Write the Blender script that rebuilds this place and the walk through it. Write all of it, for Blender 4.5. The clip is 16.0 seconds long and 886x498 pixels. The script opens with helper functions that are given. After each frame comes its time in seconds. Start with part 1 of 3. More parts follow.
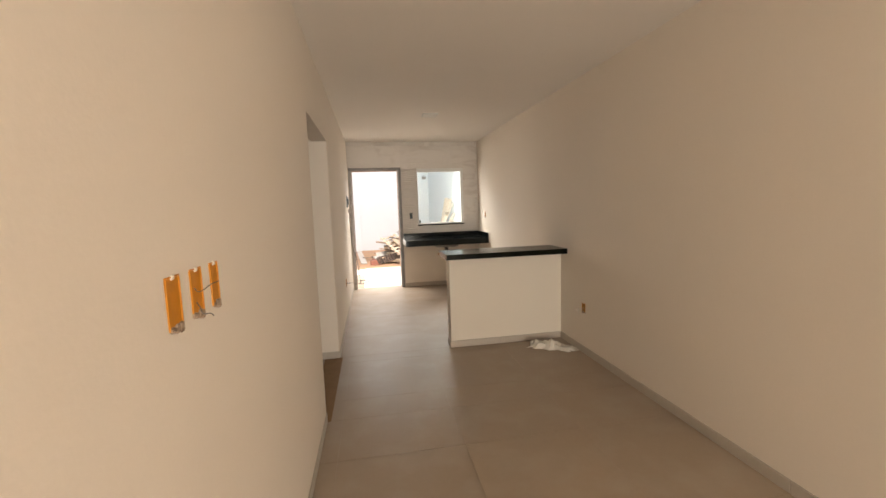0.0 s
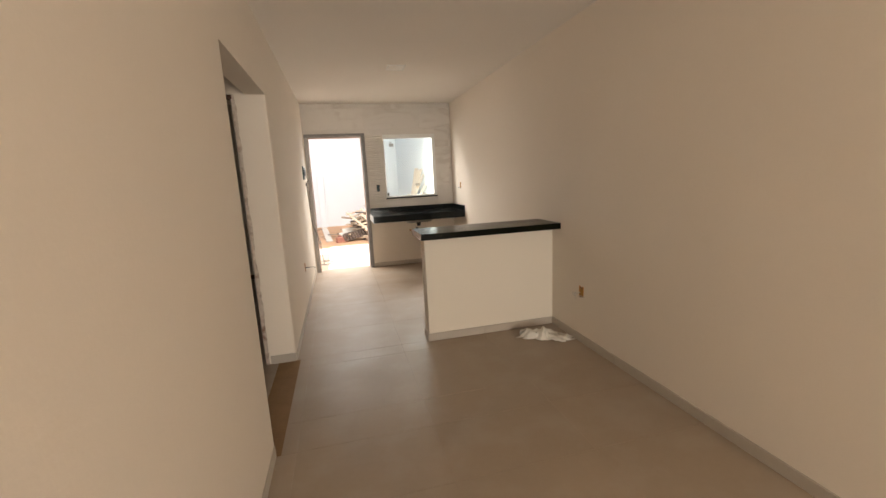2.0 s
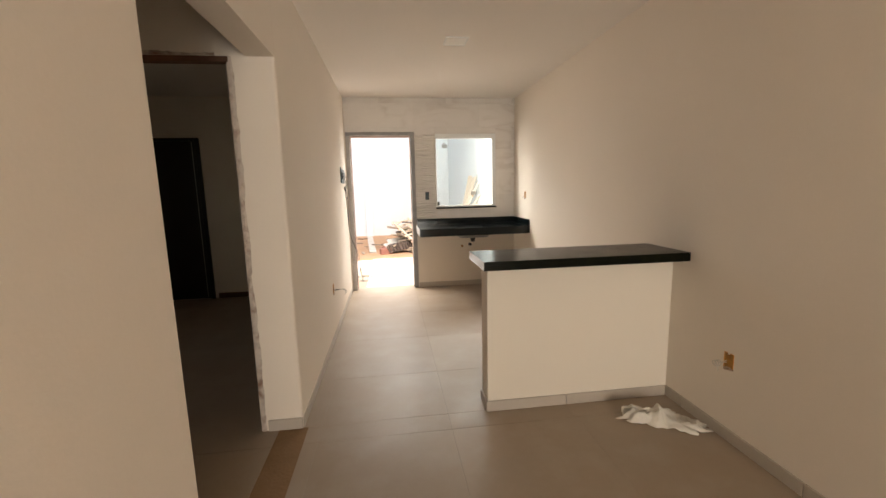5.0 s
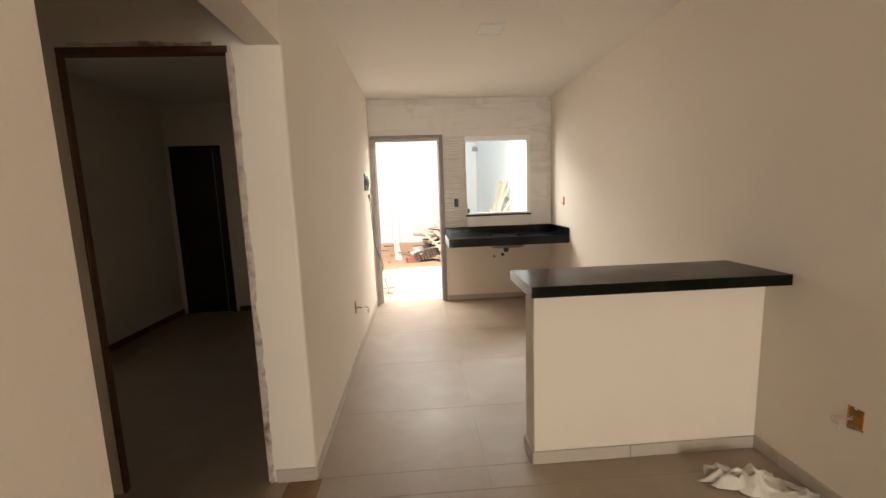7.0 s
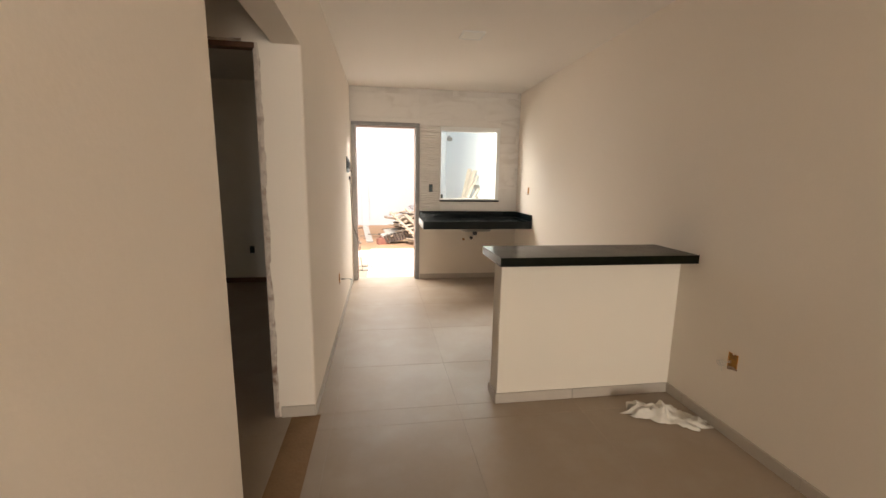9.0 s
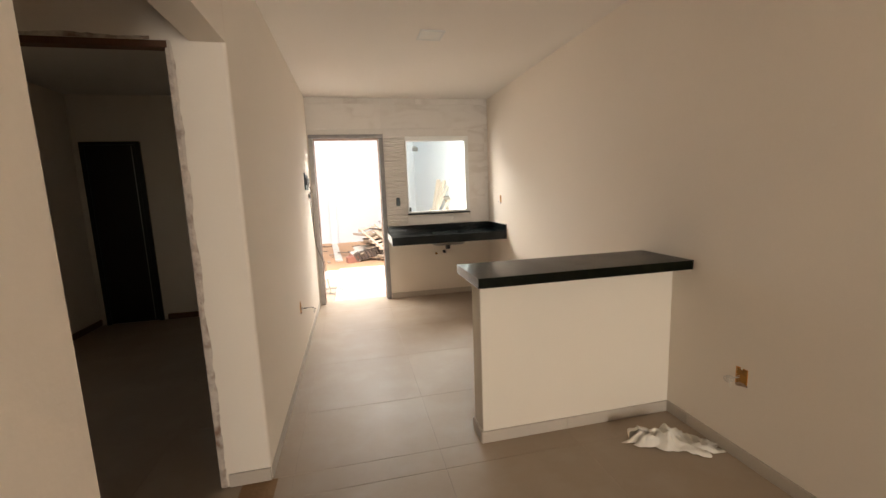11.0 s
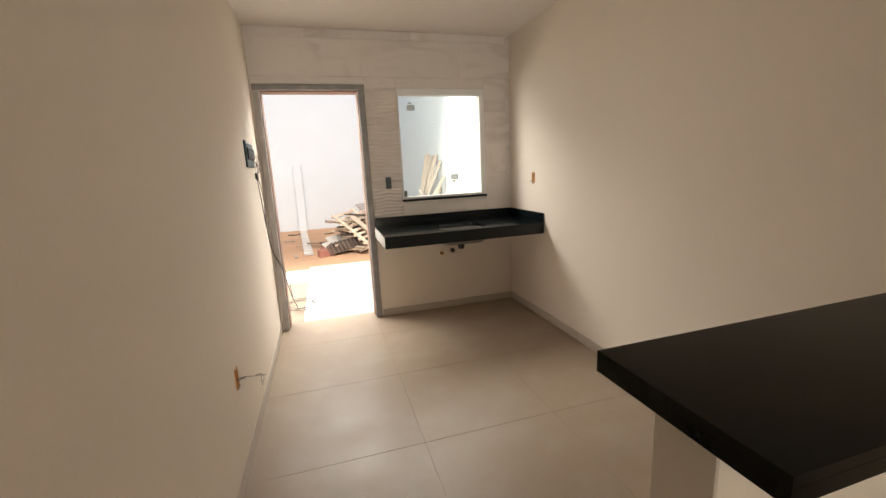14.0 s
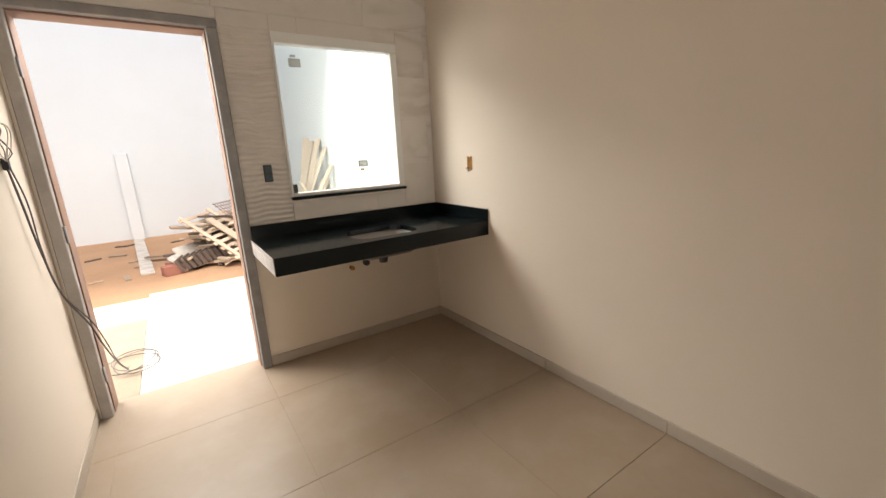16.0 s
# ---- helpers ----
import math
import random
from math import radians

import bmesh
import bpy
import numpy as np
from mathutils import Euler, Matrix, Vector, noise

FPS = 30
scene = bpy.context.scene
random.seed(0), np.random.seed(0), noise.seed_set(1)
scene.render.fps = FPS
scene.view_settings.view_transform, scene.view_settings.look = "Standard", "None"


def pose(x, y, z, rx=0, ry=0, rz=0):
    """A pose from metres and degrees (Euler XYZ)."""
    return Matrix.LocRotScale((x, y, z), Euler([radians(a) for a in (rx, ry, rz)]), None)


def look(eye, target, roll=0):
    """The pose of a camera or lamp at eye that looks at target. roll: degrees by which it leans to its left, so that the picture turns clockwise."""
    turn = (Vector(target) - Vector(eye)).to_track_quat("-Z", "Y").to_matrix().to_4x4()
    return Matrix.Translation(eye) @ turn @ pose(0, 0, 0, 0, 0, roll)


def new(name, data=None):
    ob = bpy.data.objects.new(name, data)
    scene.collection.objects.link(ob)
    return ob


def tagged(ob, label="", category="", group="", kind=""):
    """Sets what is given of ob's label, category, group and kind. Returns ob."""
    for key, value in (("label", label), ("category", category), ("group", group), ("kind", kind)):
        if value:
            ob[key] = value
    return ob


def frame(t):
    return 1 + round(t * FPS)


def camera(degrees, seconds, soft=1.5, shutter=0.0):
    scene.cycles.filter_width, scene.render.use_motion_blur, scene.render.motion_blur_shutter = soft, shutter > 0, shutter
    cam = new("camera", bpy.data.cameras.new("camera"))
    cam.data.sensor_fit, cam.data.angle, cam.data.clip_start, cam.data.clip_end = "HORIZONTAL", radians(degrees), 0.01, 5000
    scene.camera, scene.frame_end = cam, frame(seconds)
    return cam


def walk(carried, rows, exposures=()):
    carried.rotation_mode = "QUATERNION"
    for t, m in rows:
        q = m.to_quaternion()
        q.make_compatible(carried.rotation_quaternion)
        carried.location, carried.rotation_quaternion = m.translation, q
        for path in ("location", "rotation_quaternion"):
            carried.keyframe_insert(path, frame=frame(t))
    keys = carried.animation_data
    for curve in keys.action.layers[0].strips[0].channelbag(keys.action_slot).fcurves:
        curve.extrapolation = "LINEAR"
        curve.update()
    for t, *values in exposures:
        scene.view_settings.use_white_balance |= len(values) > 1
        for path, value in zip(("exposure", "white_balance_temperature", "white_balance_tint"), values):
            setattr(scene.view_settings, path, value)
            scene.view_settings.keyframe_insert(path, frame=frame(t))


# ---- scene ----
cam = camera(95.4, 16.0)
PATH = [
    (0, (0.237, 0.957, 1.46), (0.58, 2.916, 1.244), -1.9),
    (0.5, (0.337, 1.074, 1.483), (0.67, 3.034, 1.259), -2.7),
    (1, (0.398, 1.187, 1.465), (0.738, 3.137, 1.173), -2.7),
    (1.5, (0.37, 1.369, 1.436), (0.774, 3.3, 1.11), -2.7),
    (2, (0.32, 1.592, 1.439), (0.796, 3.501, 1.081), -2.8),
    (2.5, (0.311, 1.746, 1.422), (0.78, 3.651, 1.031), -3.1),
    (3, (0.351, 1.956, 1.417), (0.761, 3.878, 1.046), -2.7),
    (3.5, (0.422, 2.124, 1.425), (0.76, 4.066, 1.087), -2.3),
    (4, (0.444, 2.226, 1.414), (0.741, 4.176, 1.082), -2.2),
    (4.2, (0.434, 2.3, 1.381), (0.742, 4.253, 1.079), -1.7),
    (6.5, (0.427, 2.984, 1.417), (0.549, 4.958, 1.119), -1.7),
    (7, (0.428, 3.006, 1.415), (0.551, 4.983, 1.142), -2.0),
    (7.5, (0.371, 2.966, 1.424), (0.519, 4.944, 1.164), -2.1),
    (8, (0.287, 2.869, 1.426), (0.485, 4.844, 1.178), -1.5),
    (8.5, (0.231, 2.738, 1.417), (0.478, 4.701, 1.122), -0.1),
    (9, (0.268, 2.602, 1.413), (0.568, 4.55, 1.072), 0.9),
    (9.2, (0.289, 2.558, 1.394), (0.623, 4.496, 1.029), 0.9),
    (11.5, (0.379, 3.074, 1.437), (0.805, 5.008, 1.160), -2.4),
    (12, (0.410, 3.270, 1.455), (0.822, 5.202, 1.150), -2.4),
    (12.5, (0.372, 3.545, 1.443), (0.814, 5.469, 1.122), -2.7),
    (13, (0.299, 3.831, 1.445), (0.73, 5.752, 1.09), -3.1),
    (13.5, (0.327, 4.158, 1.422), (0.735, 6.08, 1.048), -3.1),
    (14, (0.354, 4.438, 1.42), (0.895, 6.32, 1.017), -2.8),
    (14.5, (0.318, 4.714, 1.421), (1.046, 6.524, 0.981), -3.1),
    (14.8, (0.272, 4.863, 1.424), (1.069, 6.634, 0.943), -3.3),
    (15, (0.254, 4.955, 1.406), (1.073, 6.711, 0.908), -3.1),
    (15.5, (0.288, 5.236, 1.382), (1.119, 6.981, 0.866), -3.2),
    (16, (0.407, 5.469, 1.379), (1.483, 7.086, 0.902), -2.9),
]
EXPOSURE = 1.15
walk(cam, [(t, look(eye, target, roll)) for t, eye, target, roll in PATH], [(0, EXPOSURE - 0.13), (2, EXPOSURE - 0.13), (3.2, EXPOSURE), (12.5, EXPOSURE), (13.5, EXPOSURE - 0.31), (16, EXPOSURE - 0.36)])

# ---- world and lights ----
world = bpy.data.worlds.new("sky")
scene.world = world
world.use_nodes = True
_nt = world.node_tree
_sky = _nt.nodes.new("ShaderNodeTexSky")
_sky.sky_type = "NISHITA"
_sky.sun_disc = False
_sky.sun_elevation, _sky.sun_rotation = radians(66), radians(180)
_sky.air_density, _sky.dust_density = 1.0, 4.0
_bg = _nt.nodes["Background"]
_nt.links.new(_sky.outputs["Color"], _bg.inputs["Color"])
_bg.inputs["Strength"].default_value = 0.10

_sun = bpy.data.lights.new("sun", "SUN")
_sun.energy, _sun.angle, _sun.color = 1.1, radians(25), (1.0, 0.95, 0.88)
new("sun", _sun).matrix_world = look((4, -5, 20), (3.4, 4, 0))


def area_lamp(name, eye, target, w, h, watts, color):
    d = bpy.data.lights.new(name, "AREA")
    d.shape, d.size, d.size_y, d.energy, d.color = "RECTANGLE", w, h, watts, color
    ob = new(name, d)
    ob.matrix_world = look(eye, target)
    return ob


# daylight of the street through the front opening, behind the walker
area_lamp("front_daylight", (1.42, -3.42, 1.25), (1.4, 5, 1.25), 1.1, 2.1, 82, (1.0, 0.945, 0.845))
# lamp added above the view, for open yard sky beyond kitchen door and window
area_lamp("yard_sky_fill", (0.3, 9.95, 3.42), (0.5, 7.2, 1.1), 4.0, 1.6, 235, (1.0, 0.94, 0.855))
# fill lamp added out of view in the yard, west of the kitchen door
area_lamp("yard_side_fill", (-1.75, 9.75, 1.75), (1.2, 7.9, 1.35), 2.8, 2.6, 80, (1.0, 0.94, 0.855))
# fill lamp added in an unseen bedroom opening, to lift the dark room
area_lamp("bedroom_fill", (-2.66, 5.55, 1.65), (-0.8, 6.3, 1.0), 0.55, 0.75, 0.28, (1.0, 0.95, 0.62))

# ---- materials ----


def material(name, color, rough=0.6, metal=0.0, var=0.06, scale=3.0, grain=60.0, bump=0.05, rough_var=0.0, spec=0.5, stretch=None,
             island=0.0, dirt=None, dirt_amount=0.0, dirt_scale=2.0, vein=None):
    """Principled surface with two scales of colour variation and a fine relief."""
    m = bpy.data.materials.new(name)
    m.use_nodes = True
    nt = m.node_tree
    N, L = nt.nodes, nt.links
    b = N["Principled BSDF"]
    b.inputs["Metallic"].default_value = metal
    b.inputs["Specular IOR Level"].default_value = spec
    tc = N.new("ShaderNodeTexCoord")
    geo = N.new("ShaderNodeNewGeometry")
    info = N.new("ShaderNodeObjectInfo")
    mp = N.new("ShaderNodeMapping")
    if stretch:
        mp.inputs["Scale"].default_value = stretch
        L.new(tc.outputs["Object"], mp.inputs["Vector"])
    else:
        L.new(geo.outputs["Position"], mp.inputs["Vector"])
    big = N.new("ShaderNodeTexNoise")
    big.inputs["Scale"].default_value, big.inputs["Detail"].default_value = scale, 4
    fine = N.new("ShaderNodeTexNoise")
    fine.inputs["Scale"].default_value, fine.inputs["Detail"].default_value = grain, 3
    for n in (big, fine):
        L.new(mp.outputs[0], n.inputs["Vector"])

    def math_node(op, a, c, clamp=False):
        n = N.new("ShaderNodeMath")
        n.operation, n.use_clamp = op, clamp
        for k, v in enumerate((a, c)):
            if isinstance(v, (int, float)):
                n.inputs[k].default_value = v
            else:
                L.new(v, n.inputs[k])
        return n.outputs[0]

    v = math_node("ADD", math_node("MULTIPLY", math_node("SUBTRACT", big.outputs["Fac"], 0.5), var * 3),
                  math_node("MULTIPLY", math_node("SUBTRACT", fine.outputs["Fac"], 0.5), var * 1.5))
    if island:
        v = math_node("ADD", v, math_node("MULTIPLY", math_node("SUBTRACT", info.outputs["Random"], 0.5), island * 2))
    v = math_node("ADD", v, 1.0)
    hsv = N.new("ShaderNodeHueSaturation")
    hsv.inputs["Color"].default_value = (*color, 1)
    L.new(v, hsv.inputs["Value"])
    out = hsv.outputs["Color"]
    if vein:
        wv = N.new("ShaderNodeTexNoise")
        wv.inputs["Scale"].default_value, wv.inputs["Detail"].default_value, wv.inputs["Distortion"].default_value = 1.5, 4, 0.7
        mpv = N.new("ShaderNodeMapping")
        mpv.inputs["Rotation"].default_value = (0, 0.5, 0)
        mpv.inputs["Scale"].default_value = (1.0, 1, 2.6)
        comb = N.new("ShaderNodeVectorMath")
        comb.operation = "MULTIPLY_ADD"
        comb.inputs[1].default_value = (1, 1, 1)
        L.new(geo.outputs["Position"], comb.inputs[0])
        sh = N.new("ShaderNodeCombineXYZ")
        L.new(math_node("MULTIPLY", info.outputs["Random"], 7.0), sh.inputs[0])
        L.new(math_node("MULTIPLY", info.outputs["Random"], 3.0), sh.inputs[2])
        L.new(sh.outputs[0], comb.inputs[2])
        L.new(comb.outputs[0], mpv.inputs["Vector"])
        L.new(mpv.outputs[0], wv.inputs["Vector"])
        band = math_node("ABSOLUTE", math_node("SUBTRACT", wv.outputs["Fac"], 0.5), 0)
        mask = math_node("MULTIPLY", math_node("SUBTRACT", big.outputs["Fac"], 0.46), 7.0, True)
        amt = math_node("MULTIPLY", math_node("MULTIPLY", math_node("SUBTRACT", 1.0, math_node("MULTIPLY", band, 11.0), True), mask), 0.5)
        mx = N.new("ShaderNodeMix")
        mx.data_type = "RGBA"
        L.new(amt, mx.inputs[0])
        L.new(out, mx.inputs[6])
        mx.inputs[7].default_value = (*vein, 1)
        out = mx.outputs[2]
    if dirt:
        dn = N.new("ShaderNodeTexNoise")
        dn.inputs["Scale"].default_value, dn.inputs["Detail"].default_value = dirt_scale, 6
        L.new(geo.outputs["Position"], dn.inputs["Vector"])
        amt = math_node("MULTIPLY", math_node("SUBTRACT", dn.outputs["Fac"], 0.47), 6.0 * dirt_amount, True)
        mx = N.new("ShaderNodeMix")
        mx.data_type = "RGBA"
        L.new(amt, mx.inputs[0])
        L.new(out, mx.inputs[6])
        mx.inputs[7].default_value = (*dirt, 1)
        out = mx.outputs[2]
    L.new(out, b.inputs["Base Color"])
    if rough_var:
        L.new(math_node("ADD", rough, math_node("MULTIPLY", math_node("SUBTRACT", big.outputs["Fac"], 0.5), rough_var * 3), True), b.inputs["Roughness"])
    else:
        b.inputs["Roughness"].default_value = rough
    if bump:
        bp = N.new("ShaderNodeBump")
        bp.inputs["Strength"].default_value, bp.inputs["Distance"].default_value = bump, 0.01
        L.new(fine.outputs["Fac"], bp.inputs["Height"])
        L.new(bp.outputs[0], b.inputs["Normal"])
    return m


PAINT = material("beige_wall_paint", (0.815, 0.735, 0.64), 0.75, var=0.02, scale=1.3, grain=90, bump=0.05)
PAINT_CREAM = material("cream_bar_paint", (0.77, 0.70, 0.60), 0.7, var=0.015, scale=1.5, grain=90, bump=0.05)
CEIL = material("white_ceiling_paint", (0.84, 0.785, 0.725), 0.85, var=0.02, scale=1.2, grain=80, bump=0.04)
FLOOR = material("greige_porcelain", (0.355, 0.278, 0.205), 0.42, var=0.05, scale=2.6, grain=30, bump=0.012, rough_var=0.15, island=0.02, dirt=(0.41, 0.345, 0.28), dirt_amount=0.34, dirt_scale=3.6)
GROUT = material("grey_grout", (0.315, 0.25, 0.188), 0.9, var=0.1, grain=80, bump=0.2)
SKIRT = material("greige_skirting_tile", (0.50, 0.44, 0.375), 0.4, var=0.04, scale=4, grain=40, bump=0.02, island=0.02)
SCREED = material("brown_bare_screed", (0.26, 0.155, 0.075), 0.9, var=0.15, scale=9, grain=70, bump=0.35)
GRANITE = material("black_granite", (0.005, 0.008, 0.009), 0.13, var=0.1, scale=25, grain=160, bump=0.008, rough_var=0.05, spec=0.3)
GRANITE_DUSTY = material("dusty_black_granite", (0.006, 0.0065, 0.004), 0.20, var=0.15, scale=5, grain=140, bump=0.008, rough_var=0.07, spec=0.1, dirt=(0.022, 0.021, 0.008), dirt_amount=0.45, dirt_scale=6)
GRANITE_RAW = material("whitish_unpolished_granite_edge", (0.42, 0.40, 0.38), 0.7, var=0.25, scale=18, grain=90, bump=0.2)
MARBLE = material("marbled_wall_tile", (0.66, 0.62, 0.575), 0.3, var=0.03, scale=2, grain=30, bump=0.008, island=0.015, vein=(0.47, 0.41, 0.36))
STEEL = material("brushed_stainless_steel", (0.34, 0.34, 0.33), 0.36, metal=1.0, var=0.05, scale=8, grain=120, bump=0.02)
PRIMER = material("grey_primed_metal", (0.235, 0.225, 0.225), 0.5, var=0.12, scale=7, grain=60, bump=0.06, dirt=(0.40, 0.37, 0.34), dirt_amount=0.35, dirt_scale=9)
PRIMERPALE = material("paint_smeared_primed_metal", (0.40, 0.375, 0.35), 0.55, var=0.12, scale=6, grain=60, bump=0.06, dirt=(0.24, 0.22, 0.21), dirt_amount=0.3, dirt_scale=7)
RUST = material("red_oxide_edge", (0.27, 0.165, 0.12), 0.7, var=0.15, scale=10, grain=60, bump=0.1)
ALU = material("white_window_aluminium", (0.74, 0.74, 0.72), 0.35, var=0.02, bump=0.01)
BROWNWOOD = material("brown_stained_door_lining", (0.12, 0.055, 0.028), 0.55, var=0.2, scale=4, grain=35, bump=0.1, stretch=(14, 14, 1.2))
PLASTER = material("rough_patch_plaster", (0.62, 0.54, 0.47), 0.95, var=0.1, scale=14, grain=60, bump=0.5, dirt=(0.27, 0.17, 0.125), dirt_amount=0.7, dirt_scale=16)
MORTAR = material("brown_mortar", (0.40, 0.30, 0.22), 0.95, var=0.15, scale=40, grain=120, bump=0.4, dirt=(0.13, 0.075, 0.05), dirt_amount=0.7, dirt_scale=45)
DARKDOOR = material("black_lacquered_door", (0.010, 0.009, 0.009), 0.28, var=0.2, scale=3, grain=40, bump=0.02)
ORANGE = material("orange_pvc_box", (0.60, 0.225, 0.004), 0.5, var=0.08, scale=25, grain=80, bump=0.06, dirt=(0.42, 0.17, 0.01), dirt_amount=0.3, dirt_scale=40)
# brown ochre; its darkness also holds the shade inside the recessed socket boxes
ORANGE_DIM = material("dark_brown_orange_pvc", (0.36, 0.17, 0.025), 0.7, var=0.25, scale=30, grain=80, bump=0.2, dirt=(0.10, 0.05, 0.02), dirt_amount=0.5, dirt_scale=28)
BLACKPLASTIC = material("dark_plastic", (0.02, 0.02, 0.022), 0.45, var=0.1, bump=0.02)
TEAL = material("dark_teal_plastic", (0.010, 0.045, 0.055), 0.4, var=0.25, scale=20, grain=60, bump=0.05)
WHITEPL = material("white_plastic", (0.75, 0.74, 0.71), 0.45, var=0.02, bump=0.01)
WIRE = material("grey_wire_sheath", (0.10, 0.095, 0.09), 0.5, var=0.1, bump=0.02)
WIREWHITE = material("white_wire_sheath", (0.6, 0.56, 0.5), 0.5, var=0.05, bump=0.02)
CLOTH = material("white_crumpled_plastic_cloth", (0.74, 0.69, 0.61), 0.6, var=0.06, scale=20, grain=90, bump=0.1)
SOIL = material("orange_sandy_soil", (0.35, 0.205, 0.115), 0.95, var=0.16, scale=1.4, grain=22, bump=0.5, dirt=(0.32, 0.21, 0.13), dirt_amount=0.4, dirt_scale=3)
SLAB = material("pale_yard_paving", (0.60, 0.575, 0.54), 0.6, var=0.05, scale=3, grain=40, bump=0.05)
CONCRETE = material("dusty_beige_concrete", (0.30, 0.235, 0.175), 0.9, var=0.1, scale=5, grain=40, bump=0.3)
YARDWALL = material("white_yard_wall_paint", (0.68, 0.72, 0.745), 0.85, var=0.03, scale=0.8, grain=40, bump=0.08, dirt=(0.66, 0.68, 0.70), dirt_amount=0.25, dirt_scale=1.2)
PLANK = material("weathered_scrap_wood", (0.33, 0.25, 0.185), 0.8, var=0.2, scale=3, grain=25, bump=0.2, stretch=(1.5, 12, 12), island=0.35)
PLANKPALE = material("pale_pine_board", (0.50, 0.40, 0.30), 0.75, var=0.15, scale=3, grain=25, bump=0.15, stretch=(1.5, 12, 12), island=0.15)
PLANKDARK = material("dark_wet_timber", (0.085, 0.06, 0.048), 0.8, var=0.2, scale=3, grain=25, bump=0.2, stretch=(1.5, 12, 12), island=0.2)
PALESLAB = material("pale_grey_board", (0.47, 0.44, 0.40), 0.85, var=0.1, scale=6, grain=50, bump=0.15, dirt=(0.30, 0.24, 0.19), dirt_amount=0.4, dirt_scale=8)
BRICK = material("red_clay_brick", (0.27, 0.115, 0.085), 0.9, var=0.12, scale=8, grain=50, bump=0.3)
RUSTWIRE = material("rusty_wire_mesh", (0.20, 0.12, 0.09), 0.7, metal=0.3, var=0.2, bump=0.1)
PAPER = material("grey_paper_label", (0.36, 0.36, 0.31), 0.8, var=0.1, scale=30, bump=0.02)
PAPERYELLOW = material("ochre_paper_tape", (0.55, 0.40, 0.16), 0.8, var=0.08, bump=0.02)
GREENPL = material("dark_green_latch_plastic", (0.06, 0.075, 0.055), 0.5, var=0.1, bump=0.02)
LAMPDIFF = material("opal_lamp_diffuser", (0.80, 0.77, 0.72), 0.4, var=0.01, bump=0.0)
for _m in (PAPER, PAPERYELLOW):
    _m.node_tree.nodes["Principled BSDF"].inputs["Alpha"].default_value = 0.5
BOARDWHITE = material("bleached_board", (0.50, 0.42, 0.34), 0.8, var=0.15, scale=3, grain=25, bump=0.15, stretch=(12, 12, 1.5), island=0.12)
ROOF = material("grey_roof_screed", (0.3, 0.29, 0.28), 0.9, var=0.08, bump=0.1)


def glass_material():
    m = bpy.data.materials.new("clear_window_glass")
    m.use_nodes = True
    N, L = m.node_tree.nodes, m.node_tree.links
    N.remove(N["Principled BSDF"])
    tr, gl, mx, fr = (N.new("ShaderNodeBsdf" + k) if k in ("Transparent", "Glossy") else N.new("ShaderNode" + k)
                      for k in ("Transparent", "Glossy", "MixShader", "Fresnel"))
    tr.inputs["Color"].default_value = (0.90, 0.945, 0.93, 1)
    gl.inputs["Roughness"].default_value = 0.02
    fr.inputs["IOR"].default_value = 1.45
    L.new(fr.outputs[0], mx.inputs[0])
    L.new(tr.outputs[0], mx.inputs[1])
    L.new(gl.outputs[0], mx.inputs[2])
    L.new(mx.outputs[0], N["Material Output"].inputs["Surface"])
    return m


GLASS = glass_material()

# ---- mesh helpers ----


def add_box(bm, lo, hi, bevel=0.0, m=None, seg=1):
    """A box from corner to corner, its edges rounded by bevel; m turns it."""
    made = bmesh.ops.create_cube(bm, size=1.0)["verts"]
    c = [(a + b) / 2 for a, b in zip(lo, hi)]
    s = [b - a for a, b in zip(lo, hi)]
    for v in made:
        v.co = Vector([c[k] + v.co[k] * s[k] for k in range(3)])
        if m:
            v.co = m @ v.co
    if bevel:
        edges = list({e for v in made for e in v.link_edges})
        bmesh.ops.bevel(bm, geom=edges, offset=bevel, segments=seg, profile=0.5, affect="EDGES")
    return bm


def box(lo, hi, bevel=0.0, m=None, seg=1):
    return add_box(bmesh.new(), lo, hi, bevel, m, seg)


def boxes(rows, bevel=0.0):
    bm = bmesh.new()
    for lo, hi in rows:
        add_box(bm, lo, hi, bevel)
    return bm


def cyl(p, q, r, seg=16, r2=None):
    p, q = Vector(p), Vector(q)
    bm = bmesh.new()
    bmesh.ops.create_cone(bm, cap_ends=True, segments=seg, radius1=r, radius2=r if r2 is None else r2, depth=(q - p).length,
                          matrix=Matrix.Translation((p + q) / 2) @ (q - p).to_track_quat("Z", "Y").to_matrix().to_4x4())
    return bm


def part(name, bm, mat, parent=None, label="", smooth=False):
    """Links bm as one mesh object, under parent where there is one."""
    me = bpy.data.meshes.new(name)
    bm.normal_update()
    bm.to_mesh(me)
    bm.free()
    me.materials.append(mat)
    if smooth:
        for p in me.polygons:
            p.use_smooth = True
    ob = new(name, me)
    if parent:
        ob.parent = parent
    if label:
        ob["label"] = label
    return ob


def thing(name, label, category, at=(0, 0, 0), group=""):
    ob = new(name)
    ob.empty_display_size = 0.1
    return tagged(ob, label, category, group)


def structure(name, bm, mat, label, category):
    return tagged(part(name, bm, mat), label, category, kind="structure")


